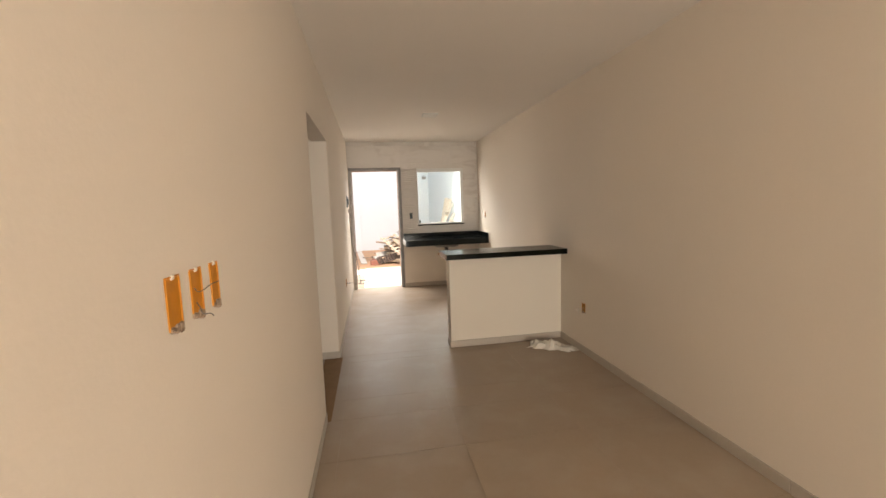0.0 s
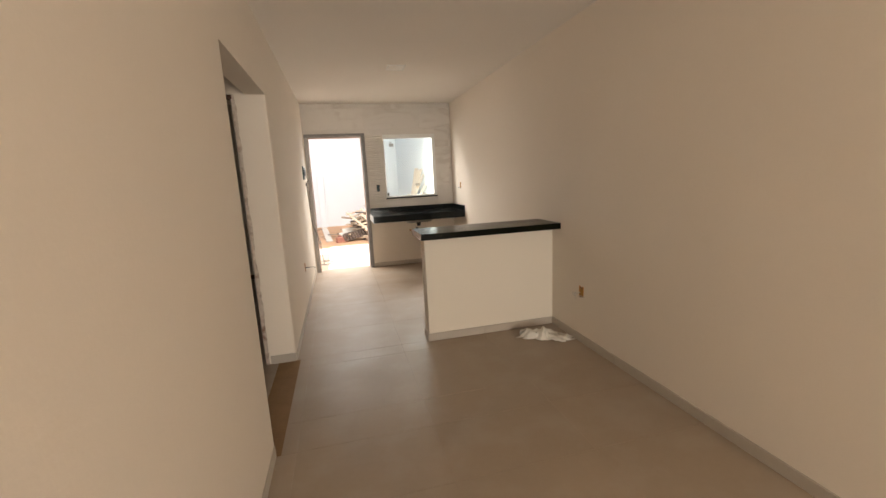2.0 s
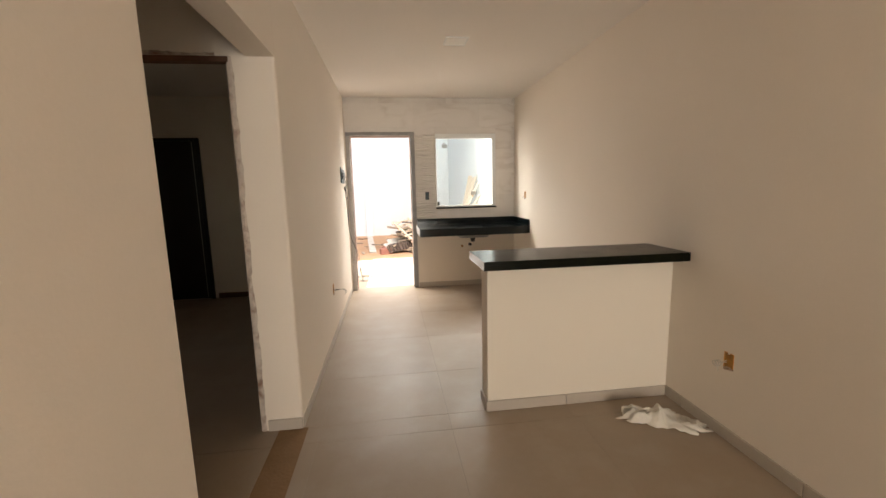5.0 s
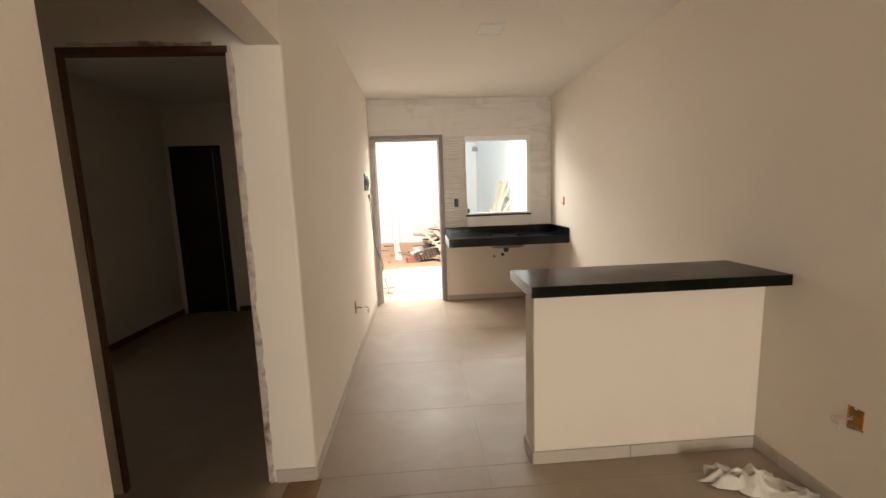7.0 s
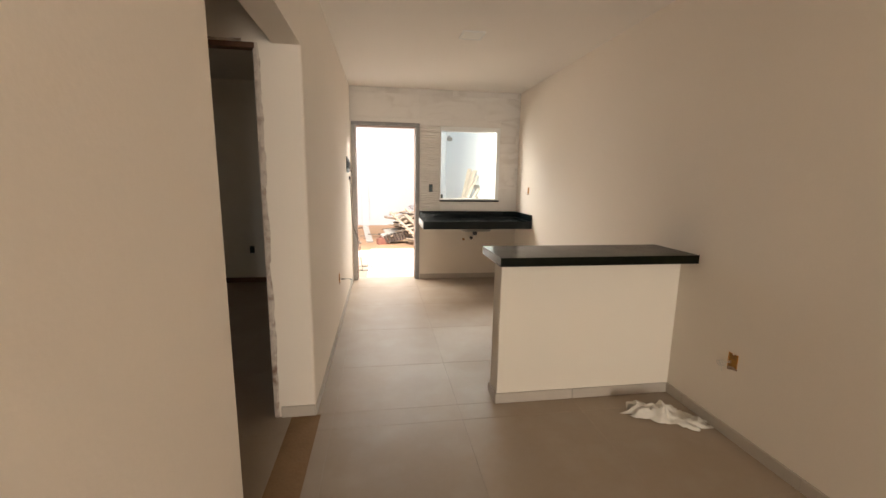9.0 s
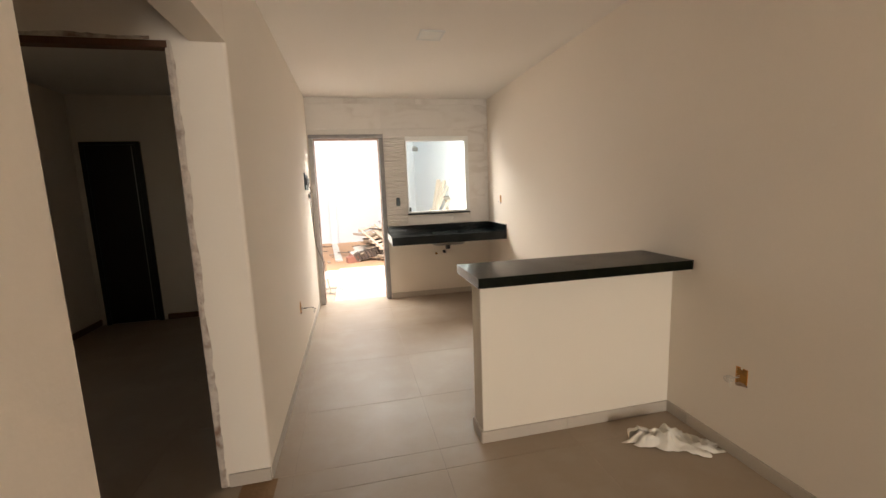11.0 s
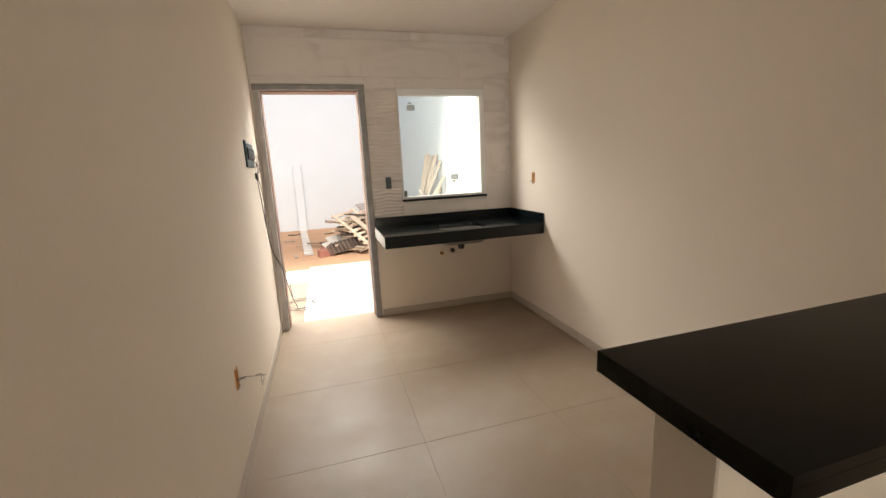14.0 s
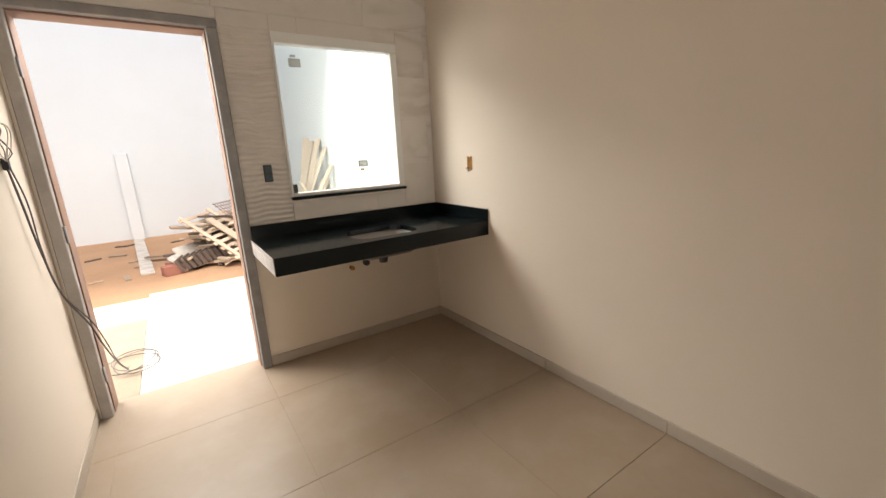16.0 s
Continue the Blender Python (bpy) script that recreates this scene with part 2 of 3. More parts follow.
def cable(name, points, r, mat, parent=None, label=""):
    """A round cable through the points, as a mesh."""
    cu = bpy.data.curves.new(name, "CURVE")
    cu.dimensions, cu.bevel_depth, cu.bevel_resolution, cu.resolution_u = "3D", r, 2, 6
    sp = cu.splines.new("BEZIER")
    sp.bezier_points.add(len(points) - 1)
    for bp, p in zip(sp.bezier_points, points):
        bp.co = p
        bp.handle_left_type = bp.handle_right_type = "AUTO"
    cu.materials.append(mat)
    ob = new(name, cu)
    dg = bpy.context.evaluated_depsgraph_get()
    me = bpy.data.meshes.new_from_object(ob.evaluated_get(dg))
    bpy.data.objects.remove(ob)
    res = new(name, me)
    if parent:
        res.parent = parent
    if label:
        res["label"] = label
    return res


# ---- plan ----
XL, XR = -0.135, 2.195          # faces of the long walls
XH = -0.275                     # hall side of the left wall
YF, YE = -3.4, 8.235            # front and kitchen end
YO, YR = 3.70, 4.92             # hall opening
ZC, ZO = 2.595, 2.085           # ceiling, opening head
YX = 8.385                      # outer face of the end wall
DX0, DX1, DZ = -0.115, 0.79, 2.15   # kitchen door opening
WX0, WX1, WZ0, WZ1 = 1.072, 1.918, 1.112, 2.122

_west = boxes([((XH, YF, 0), (XL, YO, ZC)), ((XH, YO, ZO), (XL, YR, ZC)), ((XH, YR, 0), (XL, YE, ZC))])
# softly rounded plaster corner of the passage
_corner = [e for e in _west.edges if all(abs(v.co.x - XL) < 1e-4 and abs(v.co.y - YR) < 1e-4 for v in e.verts) and min(v.co.z for v in e.verts) < 0.01]
bmesh.ops.bevel(_west, geom=_corner, offset=0.014, segments=4, profile=0.5, affect="EDGES")
structure("wall_west", _west, PAINT,
          "long beige painted wall with an open passage to the hall", "wall")
structure("wall_east", box((XR, YF, -0.1), (XR + 0.15, YX, ZC)), PAINT, "long plain beige painted wall", "wall")
wall_end = structure("wall_north", boxes([((-2.75, YE, -0.1), (DX0, YX, ZC)), ((DX0, YE, DZ), (DX1, YX, ZC)), ((DX1, YE, -0.1), (WX0, YX, ZC)),
                     ((WX0, YE, -0.1), (WX1, YX, WZ0)), ((WX0, YE, WZ1), (WX1, YX, ZC)), ((WX1, YE, -0.1), (XR, YX, ZC))]), PAINT,
                     "kitchen end wall with marbled tiles around door and window", "wall")
structure("wall_south", boxes([((XH, YF - 0.15, 0), (0.9, YF, ZC)), ((0.9, YF - 0.15, 2.35), (2.05, YF, ZC)), ((2.05, YF - 0.15, 0), (XR + 0.15, YF, ZC))]),
          PAINT, "beige front wall with a wide open doorway", "wall")
structure("ceiling", box((-2.9, YF - 0.15, ZC), (XR + 0.15, YX, ZC + 0.15)), CEIL, "smooth off-white painted ceiling", "ceiling")
structure("roof", box((-2.95, YF - 0.2, ZC + 0.152), (XR + 0.2, YX + 0.05, ZC + 0.25)), ROOF, "flat grey roof slab", "roof")

# hall and bedroom
BX0, BX1, BZ = -1.075, -0.362, 2.085     # bedroom doorway
structure("wall_hall_north", boxes([((-2.6, YR, 0), (BX0, YR + 0.035, ZC)), ((BX0, YR, BZ), (BX1, YR + 0.05, ZC)), ((BX1, YR, 0), (XH, YR + 0.05, ZC))]), PAINT,
          "beige hall wall with an unfinished doorway to a dark bedroom", "wall")
structure("wall_hall_south", box((-2.6, YO - 0.13, 0), (XH, YO, ZC)), PAINT, "beige hall wall", "wall")
# opening at y 5.2 to 5.9 is added out of view for the fill lamp
structure("wall_bedroom_west", boxes([((-2.75, YO - 0.13, -0.1), (-2.6, 5.20, ZC)), ((-2.75, 5.20, -0.1), (-2.6, 5.90, 1.23)), ((-2.75, 5.20, 2.07), (-2.6, 5.90, ZC)), ((-2.75, 5.90, -0.1), (-2.6, YE, ZC))]), PAINT, "beige bedroom wall in the dark, with an added unseen opening", "wall")

# floor slab and threshold
floor = structure("floor", boxes([((XL, YF - 0.15, -0.12), (XR, YO, -0.006)), ((-0.106, YO, -0.12), (XR, YR, -0.006)), ((XL, YR, -0.12), (XR, YX, -0.006)), ((-2.75, YO - 0.13, -0.12), (XH, YX, -0.006))]), GROUT,
                  "large greige porcelain floor tiles with thin dark joints", "floor")
structure("threshold", box((XH, YO, -0.12), (-0.107, YR, -0.003)), SCREED, "bare brown screed strip left untiled in the hall opening", "floor")
T = 0.762
TX, TY = 0.735 - T, 4.755 - 12 * T


def rect_minus(rects, hole):
    out = []
    hx0, hz0, hx1, hz1 = hole
    for x0, z0, x1, z1 in rects:
        if hx1 <= x0 or hx0 >= x1 or hz1 <= z0 or hz0 >= z1:
            out.append((x0, z0, x1, z1))
            continue
        if x0 < hx0:
            out.append((x0, z0, hx0, z1))
        if x1 > hx1:
            out.append((hx1, z0, x1, z1))
        a, b = max(x0, hx0), min(x1, hx1)
        if z0 < hz0:
            out.append((a, z0, b, hz0))
        if z1 > hz1:
            out.append((a, hz1, b, z1))
    return [r for r in out if r[2] - r[0] > 0.02 and r[3] - r[1] > 0.02]


def skirting(x0, y0, x1, y1, h=0.068, d=0.011, mat=SKIRT):
    """A run of skirting tiles along one axis; d is their thickness, towards the room."""
    run = thing("baseboard", "dark brown timber skirting along the bedroom wall" if mat is BROWNWOOD else "low greige skirting tiles along the foot of the wall", "baseboard")
    run["kind"] = "structure"
    L = abs(x1 - x0) + abs(y1 - y0)
    along_x = abs(x1 - x0) > abs(y1 - y0)
    a, b = (min(x0, x1), max(x0, x1)) if along_x else (min(y0, y1), max(y0, y1))
    cuts = [a]
    k = TX if along_x else TY
    while k < b - 0.05:
        if k > a + 0.05:
            cuts.append(k)
        k += T
    cuts.append(b)
    for p, q in zip(cuts, cuts[1:]):
        if along_x:
            lo, hi = (p + 0.001, min(y0, y0 + d), 0), (q - 0.001, max(y0, y0 + d), h)
        else:
            lo, hi = (min(x0, x0 + d), p + 0.001, 0), (max(x0, x0 + d), q - 0.001, h)
        part("skirting_tile", box(lo, hi, 0.0025), mat, run)
    return run


skirting(XR, YF, XR, 4.91, d=-0.012)
skirting(XR, 5.06, XR, YE, d=-0.012)
skirting(XL, YF, XL, YO, d=0.006)
skirting(XL, YR - 0.0, XL, YE, d=0.006)
skirting(BX1 + 0.03, YR, XL - 0.0, YR, d=-0.012)
skirting(0.80, YE, XR - 0.012, YE, d=-0.012)
skirting(-2.6, YR + 0.05, -2.6, YE, d=0.012, mat=BROWNWOOD)
skirting(-1.9, YE, XH, YE, d=-0.012, mat=BROWNWOOD)

# ---- kitchen end wall ----
# wavy relief panel between door and window
for z0 in (0.975, 1.29, 1.60, 1.905):
    z1 = {0.975: 1.288, 1.29: 1.598, 1.60: 1.903, 1.905: 2.12}[z0]
    bm = bmesh.new()
    nx, nz = 14, 60
    grid = []
    for i in range(nx + 1):
        x = 0.796 + (1.068 - 0.796) * i / nx
        col = []
        for k in range(nz + 1):
            z = z0 + (z1 - z0) * k / nz
            ph = z * 2 * math.pi / 0.032 + 0.9 * math.sin(x * 19 + z * 5) + 0.6 * math.sin(x * 41 - z * 7)
            col.append(bm.verts.new((x, YE - 0.011 - 0.0042 * math.sin(ph), z)))
        grid.append(col)
    for i in range(nx):
        for k in range(nz):
            bm.faces.new((grid[i][k], grid[i + 1][k], grid[i + 1][k + 1], grid[i][k + 1]))
    part("relief_tile", bm, MARBLE, wall_end, "wavy ribbed white relief tile", smooth=True)

# marbled tiles
JZ = (0.975, 1.295, 1.60, 1.91, 2.215, 2.52, ZC - 0.002)
for row, (z0, z1) in enumerate(zip(JZ, JZ[1:])):
    x = XL + 0.002 - (0.45 if row % 2 else 0.0)
    while x < XR:
        r = [(max(x, XL + 0.002), z0, min(x + 0.91, XR - 0.002), z1)]
        r = rect_minus(r, (-1, -1, DX1 + 0.004, DZ + 0.004)) if r[0][2] > r[0][0] else []
        r = rect_minus(r, (WX0 - 0.001, WZ0 - 0.02, WX1 + 0.001, WZ1 + 0.001))
        r = rect_minus(r, (DX1, 0, WX0 + 0.001, 2.122))
        for a, b, c, d in r:
            part("wall_tile", box((a + 0.0007, YE - 0.009, b + 0.0007), (c - 0.0007, YE + 0.001, d - 0.0007), 0.001), MARBLE, wall_end)
        x += 0.91

# kitchen door frame
door = thing("door_1", "open kitchen doorway with a grey primed metal frame", "doorway")
door["kind"] = "structure"
FY0, FY1 = YE - 0.022, YX + 0.01


def jamb(x0, x1, z0, z1, mat=PRIMER):
    bm = box((x0, FY0, z0), (x1, FY1, z1), 0.004)
    return part("door_jamb" if z0 < 1 else "door_head", bm, mat, door)


jamb(DX0 - 0.004, -0.068, 0, DZ - 0.047, PRIMERPALE)
jamb(0.735, DX1 + 0.002, 0, DZ - 0.047)
jamb(DX0 - 0.004, DX1 + 0.002, DZ - 0.045, DZ)
part("door_stop", box((-0.068, YE + 0.03, 0), (-0.061, FY1, DZ - 0.057), 0.002), RUST, door, "rusty red oxide stop strip")
part("door_stop", box((0.728, YE + 0.03, 0), (0.735, FY1, DZ - 0.057), 0.002), RUST, door, "rusty red oxide stop strip")
part("door_stop", box((-0.068, YE + 0.03, DZ - 0.055), (0.735, FY1, DZ - 0.045), 0.002), RUST, door, "rusty red oxide stop strip")
for z in (0.25, 1.05, 1.85):
    part("hinge", box((-0.0675, YE - 0.005, z - 0.045), (-0.058, YE + 0.028, z + 0.045), 0.003), PRIMER, door, "grey metal hinge")

# window
win = thing("window_1", "fixed kitchen window in a white aluminium frame with paper labels on the glass", "window")
win["kind"] = "structure"
Y0, Y1 = YE - 0.016, YE + 0.06
part("window_head", box((WX0, Y0, WZ1 - 0.062), (WX1, Y1, WZ1), 0.003), ALU, win)
part("window_stile", box((WX0, Y0, WZ0 + 0.014), (WX0 + 0.016, Y1, WZ1 - 0.063), 0.003), ALU, win)
part("window_stile", box((WX1 - 0.048, Y0, WZ0 + 0.014), (WX1, Y1, WZ1 - 0.063), 0.003), ALU, win)
part("window_rail", box((WX0 + 0.017, Y0 + 0.004, WZ0 + 0.014), (WX1 - 0.049, Y1, WZ0 + 0.036), 0.003), ALU, win)
part("window_sill", box((WX0 - 0.004, YE - 0.034, WZ0 - 0.006), (WX1 + 0.004, YX + 0.02, WZ0 + 0.0125), 0.003), GRANITE, win, "thin black granite sill")
pane = part("pane", box((WX0 + 0.012, YE + 0.030, WZ0 + 0.03), (WX1 - 0.028, YE + 0.036, WZ1 - 0.058)), GLASS, win, "clear glass pane")
pane.visible_shadow = False
for x0, x1, z0, z1, mt, nm in ((1.172, 1.246, 1.935, 1.985, PAPER, "paper_label"), (1.185, 1.218, 1.992, 2.006, PAPER, "paper_label"),
                               (1.572, 1.648, 1.288, 1.336, PAPER, "paper_label"), (1.585, 1.617, 1.262, 1.281, PAPERYELLOW, "tape"),
                               (1.088, 1.122, 1.150, 1.205, GREENPL, "latch"), (1.640, 1.672, 1.556, 1.564, PAPER, "paper_label")):
    lab = box((x0, YE + 0.026 if nm != "latch" else YE + 0.008, z0), (x1, YE + 0.0295, z1), 0.0006)
    part(nm, lab, mt, win)
for z in (1.302, 1.312, 1.322):
    part("print_line", box((1.584, YE + 0.0252, z - 0.0018), (1.634, YE + 0.0258, z + 0.0018)), WHITEPL, win)

# ---- sink counter ----
CX0, CY0, CT, CB = 0.782, 7.572, 0.888, 0.793
sink = thing("sink_counter", "black granite sink counter mounted on the wall under the window", "counter")


def rounded(x0, y0, x1, y1, r, n=8):
    pts = []
    for cx, cy, a0 in ((x1 - r, y1 - r, 0), (x0 + r, y1 - r, 90), (x0 + r, y0 + r, 180), (x1 - r, y0 + r, 270)):
        for k in range(n + 1):
            a = radians(a0 + 90 * k / n)
            pts.append((cx + r * math.cos(a), cy + r * math.sin(a)))
    return pts


BOWL = rounded(1.285, 7.665, 1.715, 7.985, 0.09)


def slab_with_hole(x0, y0, x1, y1, z0, z1, hole):
    bm = bmesh.new()
    cx, cy = sum(p[0] for p in hole) / len(hole), sum(p[1] for p in hole) / len(hole)
    outer = []
    n = len(hole)
    q = n // 4
    corners = [(x1, y1), (x0, y1), (x0, y0), (x1, y0)]
    for c in range(4):
        for k in range(q):
            px, py = hole[c * q + k]
            half = q // 2
            if k == half:
                outer.append(corners[c])
            elif (k < half) == (c % 2 == 0):
                outer.append((corners[c][0], py))
            else:
                outer.append((px, corners[c][1]))
    rings = []
    for z in (z1, z0):
        rings.append(([bm.verts.new((*p, z)) for p in outer], [bm.verts.new((*p, z)) for p in hole]))
    (to, ti), (bo, bi) = rings
    for k in range(n):
        j = (k + 1) % n
        bm.faces.new((to[k], to[j], ti[j], ti[k]))
        bm.faces.new((bo[j], bo[k], bi[k], bi[j]))
        bm.faces.new((to[j], to[k], bo[k], bo[j]))
        bm.faces.new((ti[k], ti[j], bi[j], bi[k]))
    bmesh.ops.recalc_face_normals(bm, faces=bm.faces)
    return bm


part("countertop", slab_with_hole(CX0 + 0.004, CY0 + 0.021, XR - 0.001, YE - 0.012, CT - 0.03, CT, BOWL), GRANITE, sink)
part("apron", box((CX0 + 0.002, CY0, CB), (XR - 0.001, CY0 + 0.020, CT + 0.002), 0.002), GRANITE, sink, "polished black granite front strip")
part("side_strip", box((CX0, CY0 + 0.0205, CB), (CX0 + 0.018, YE - 0.012, CT - 0.031), 0.002), GRANITE_RAW, sink, "whitish unpolished end strip")
part("raw_edge", box((CX0, CY0 + 0.0205, CT - 0.03), (CX0 + 0.0035, YE - 0.012, CT), 0.001), GRANITE_RAW, sink, "whitish unpolished slab edge")
part("raw_edge", box((CX0 - 0.001, CY0 + 0.001, CB + 0.001), (CX0 + 0.0015, CY0 + 0.020, CT), 0.0005), GRANITE_RAW, sink, "whitish unpolished slab edge")
part("backsplash", box((CX0 + 0.012, YE - 0.032, CT + 0.001), (XR - 0.022, YE - 0.010, 0.972), 0.002), GRANITE, sink)
part("side_splash", box((XR - 0.021, CY0 + 0.0, CT + 0.0025), (XR - 0.001, YE - 0.010, 0.972), 0.002), GRANITE, sink)
bm = bmesh.new()
rings = []
for z, inset in ((CT - 0.0305, -0.02), (CT - 0.0305, -0.004), (CT - 0.05, 0.004), (CT - 0.125, 0.012), (CT - 0.14, 0.03), (CT - 0.145, 0.09)):
    rings.append([bm.verts.new((*p, z)) for p in rounded(1.285 + inset, 7.665 + inset, 1.715 - inset, 7.985 - inset, max(0.02, 0.09 - inset * 0.5))])
for a, b in zip(rings, rings[1:]):
    for k in range(len(a)):
        j = (k + 1) % len(a)
        bm.faces.new((a[k], a[j], b[j], b[k]))
bm.faces.new(rings[-1])
bmesh.ops.recalc_face_normals(bm, faces=bm.faces)
bowl = part("sink_bowl", bm, STEEL, sink, "stainless steel undermount bowl", smooth=True)
sol = bowl.modifiers.new("thickness", "SOLIDIFY")
sol.thickness = 0.0015
part("drain_ring", cyl((1.5, 7.825, CT - 0.1445), (1.5, 7.825, CT - 0.1405), 0.042, 24), STEEL, bowl)
part("drain_pipe", cyl((1.5, 7.825, CT - 0.205), (1.5, 7.825, CT - 0.147), 0.026, 18, 0.036), BLACKPLASTIC, sink, "short black plastic drain")
for x, z, r, mt, lb in ((1.425, 0.572, 0.014, ORANGE_DIM, "small capped water pipe stub on the wall"), (1.537, 0.592, 0.020, BLACKPLASTIC, "small black capped waste pipe stub on the wall")):
    ps = thing("pipe_stub", lb, "pipe")
    part("pipe", cyl((x, YE + 0.02, z), (x, YE - 0.03, z), r, 16), mt, ps)
    part("cap", cyl((x, YE - 0.0305, z), (x, YE - 0.042, z), r * 1.15, 8), mt, ps)

# ---- breakfast bar ----
bar = structure("wall_bar", box((0.985, 4.91, 0), (XR, 5.06, 0.924), 0.004), PAINT_CREAM, "low cream painted half wall carrying the bar top", "half wall")
skirting(0.974, 4.91, XR - 0.012, 4.91, d=-0.012)
skirting(0.985, 4.91, 0.985, 5.06, d=-0.012)
skirting(0.974, 5.06, XR - 0.012, 5.06, d=0.012)
top = thing("bar_top", "thick polished black granite bar top on the half wall", "bar counter")
SX0, SY0, SY1, SZ = 0.934, 4.766, 5.185, 0.978
part("slab", box((SX0, SY0, SZ - 0.022), (XR - 0.001, SY1, SZ), 0.0005), GRANITE_DUSTY, top, "dusty black granite slab with dull smears")
for lo, hi in (((SX0, SY0, SZ - 0.0525), (XR - 0.001, SY0 + 0.020, SZ - 0.0221)), ((SX0, SY1 - 0.020, SZ - 0.0525), (XR - 0.001, SY1, SZ - 0.0221)),
               ((SX0, SY0 + 0.0202, SZ - 0.0525), (SX0 + 0.020, SY1 - 0.0202, SZ - 0.0221))):
    part("edge_strip", box(lo, hi, 0.0005), GRANITE_DUSTY, top, "black granite edge strip")
part("underlay", box((SX0 + 0.0202, SY0 + 0.0202, SZ - 0.0525), (XR - 0.001, SY1 - 0.0202, SZ - 0.0222)), GRANITE_DUSTY, top)

# ---- ceiling lamp ----
lamp = thing("ceiling_light", "small square white ceiling light, switched off", "ceiling light")
part("frame", boxes([((0.93, 6.02, ZC - 0.012), (1.12, 6.035, ZC)), ((0.93, 6.195, ZC - 0.012), (1.12, 6.21, ZC)),
                     ((0.93, 6.035, ZC - 0.012), (0.945, 6.195, ZC)), ((1.105, 6.035, ZC - 0.012), (1.12, 6.195, ZC))], 0.002), WHITEPL, lamp)
part("diffuser", box((0.945, 6.035, ZC - 0.008), (1.105, 6.195, ZC - 0.001), 0.001), LAMPDIFF, lamp)


# ---- electrical boxes ----
def wall_box(name, label, x, y, z, side, w=0.054, h=0.098, mat=ORANGE, inside=None, wires=0, wmat=WIREWHITE, axis="x", ragged=True, tilt=0.0):
    """A recessed switch box seen as a shallow tray: rim, back and stray wires. side: +1 or -1, towards the room."""
    ob = thing(name, label, "electrical box")
    m = pose(x, y, z, 0, 0, 0) if axis == "x" else pose(x, y, z, 0, 0, 90)
    m = m @ pose(0, 0, 0, tilt, 0, 0)
    d = 0.004 * side
    s = lambda a, b: (min(a, b), max(a, b))
    x0, x1 = s(0.0005 * side, d)
    t = 0.003
    bm = bmesh.new()
    for (ya, za, yb, zb) in ((-w / 2, -h / 2, w / 2, -h / 2 + t), (-w / 2, h / 2 - t, w / 2, h / 2), (-w / 2, -h / 2 + t, -w / 2 + t, h / 2 - t), (w / 2 - t, -h / 2 + t, w / 2, h / 2 - t)):
        add_box(bm, (x0, ya, za), (x1, yb, zb), 0.001, m)
    part("rim", bm, mat, ob)
    x0, x1 = s(0.0003 * side, 0.0015 * side)
    part("back", box((x0, -w / 2 + 0.004, -h / 2 + 0.004), (x1, w / 2 - 0.004, h / 2 - 0.004), 0, m), inside or mat, ob)
    rnd = random.Random(int(abs(y * 1000 + z * 77)))
    if ragged:
        a, b = s(0.0006 * side, 0.0052 * side)
        part("plaster_notch", box((a, -0.007, h / 2 - 0.008), (b, 0.007, h / 2 + 0.003), 0.0025, m), PAINT, ob, "dab of wall plaster over the rim")
        bm = bmesh.new()
        for k in range(4):
            yy = -w / 2 + 0.008 + k * (w - 0.016) / 3
            add_box(bm, (a, yy - 0.009, -h / 2 - 0.003 - 0.003 * k % 2), (b, yy + 0.009, -h / 2 + rnd.uniform(0.004, 0.012)), 0.003, m @ pose(0, 0, 0, rnd.uniform(-4, 4)))
        part("mortar_lump", bm, MORTAR, ob, "lump of broken mortar")
    for k in range(wires):
        p = Vector((0.002 * side, rnd.uniform(-0.012, 0.012), rnd.uniform(-0.03, 0.01)))
        pts = [p]
        for j in range(4):
            p = p + Vector((0.010 * side, rnd.uniform(-0.012, 0.018), rnd.uniform(-0.014, 0.010)))
            pts.append(p.copy())
        cable("wire", [m @ q for q in pts], 0.0011, wmat, ob)
    return ob


for k, yy in enumerate((1.772, 1.873, 1.972)):
    wall_box("switch_box", "open orange plastic switch box set in the beige wall", XL, yy, 1.296, 1, wires=(0, 2, 0)[k], wmat=WIRE, w=(0.056, 0.056, 0.047)[k], h=0.10)
rbox = wall_box("socket_box", "orange socket box near the floor with curled wire ends", XR, 4.44, 0.44, -1, inside=ORANGE_DIM, wires=1, w=0.062, h=0.088)
cable("wire", [(XR - 0.002, 4.45, 0.43)] + [(XR - 0.02 - 0.002 * k, 4.478 + 0.017 * math.cos(k * 0.9), 0.415 + 0.014 * math.sin(k * 0.9)) for k in range(18)] + [(XR - 0.03, 4.475, 0.37)], 0.0024, WIREWHITE, rbox)
wall_box("socket_box", "orange socket box low on the wall behind the bar", XR, 5.508, 0.445, -1, inside=ORANGE_DIM, wires=2, w=0.062, h=0.088)
wall_box("socket_box", "orange socket box high on the kitchen wall with a loose wire", XR, 7.76, 1.28, -1, inside=ORANGE_DIM, wires=2, wmat=WIRE, h=0.096)
lowbox = wall_box("socket_box", "orange socket box low on the kitchen wall with long loose wires", XL, 6.43, 0.472, 1, inside=ORANGE_DIM, h=0.10, wires=1, wmat=WIRE)
for k in range(3):
    cable("wire", [(XL + 0.003, 6.43, 0.47 - 0.008 * k), (XL + 0.035, 6.45 + 0.01 * k, 0.462 - 0.006 * k), (XL + 0.075, 6.44, 0.462), (XL + 0.10 + 0.01 * k, 6.46 + 0.015 * k, 0.455 - 0.01 * k), (XL + 0.105, 6.44, 0.42 - 0.015 * k)][: 5 - (k == 2)], 0.0014, WIRE, lowbox)
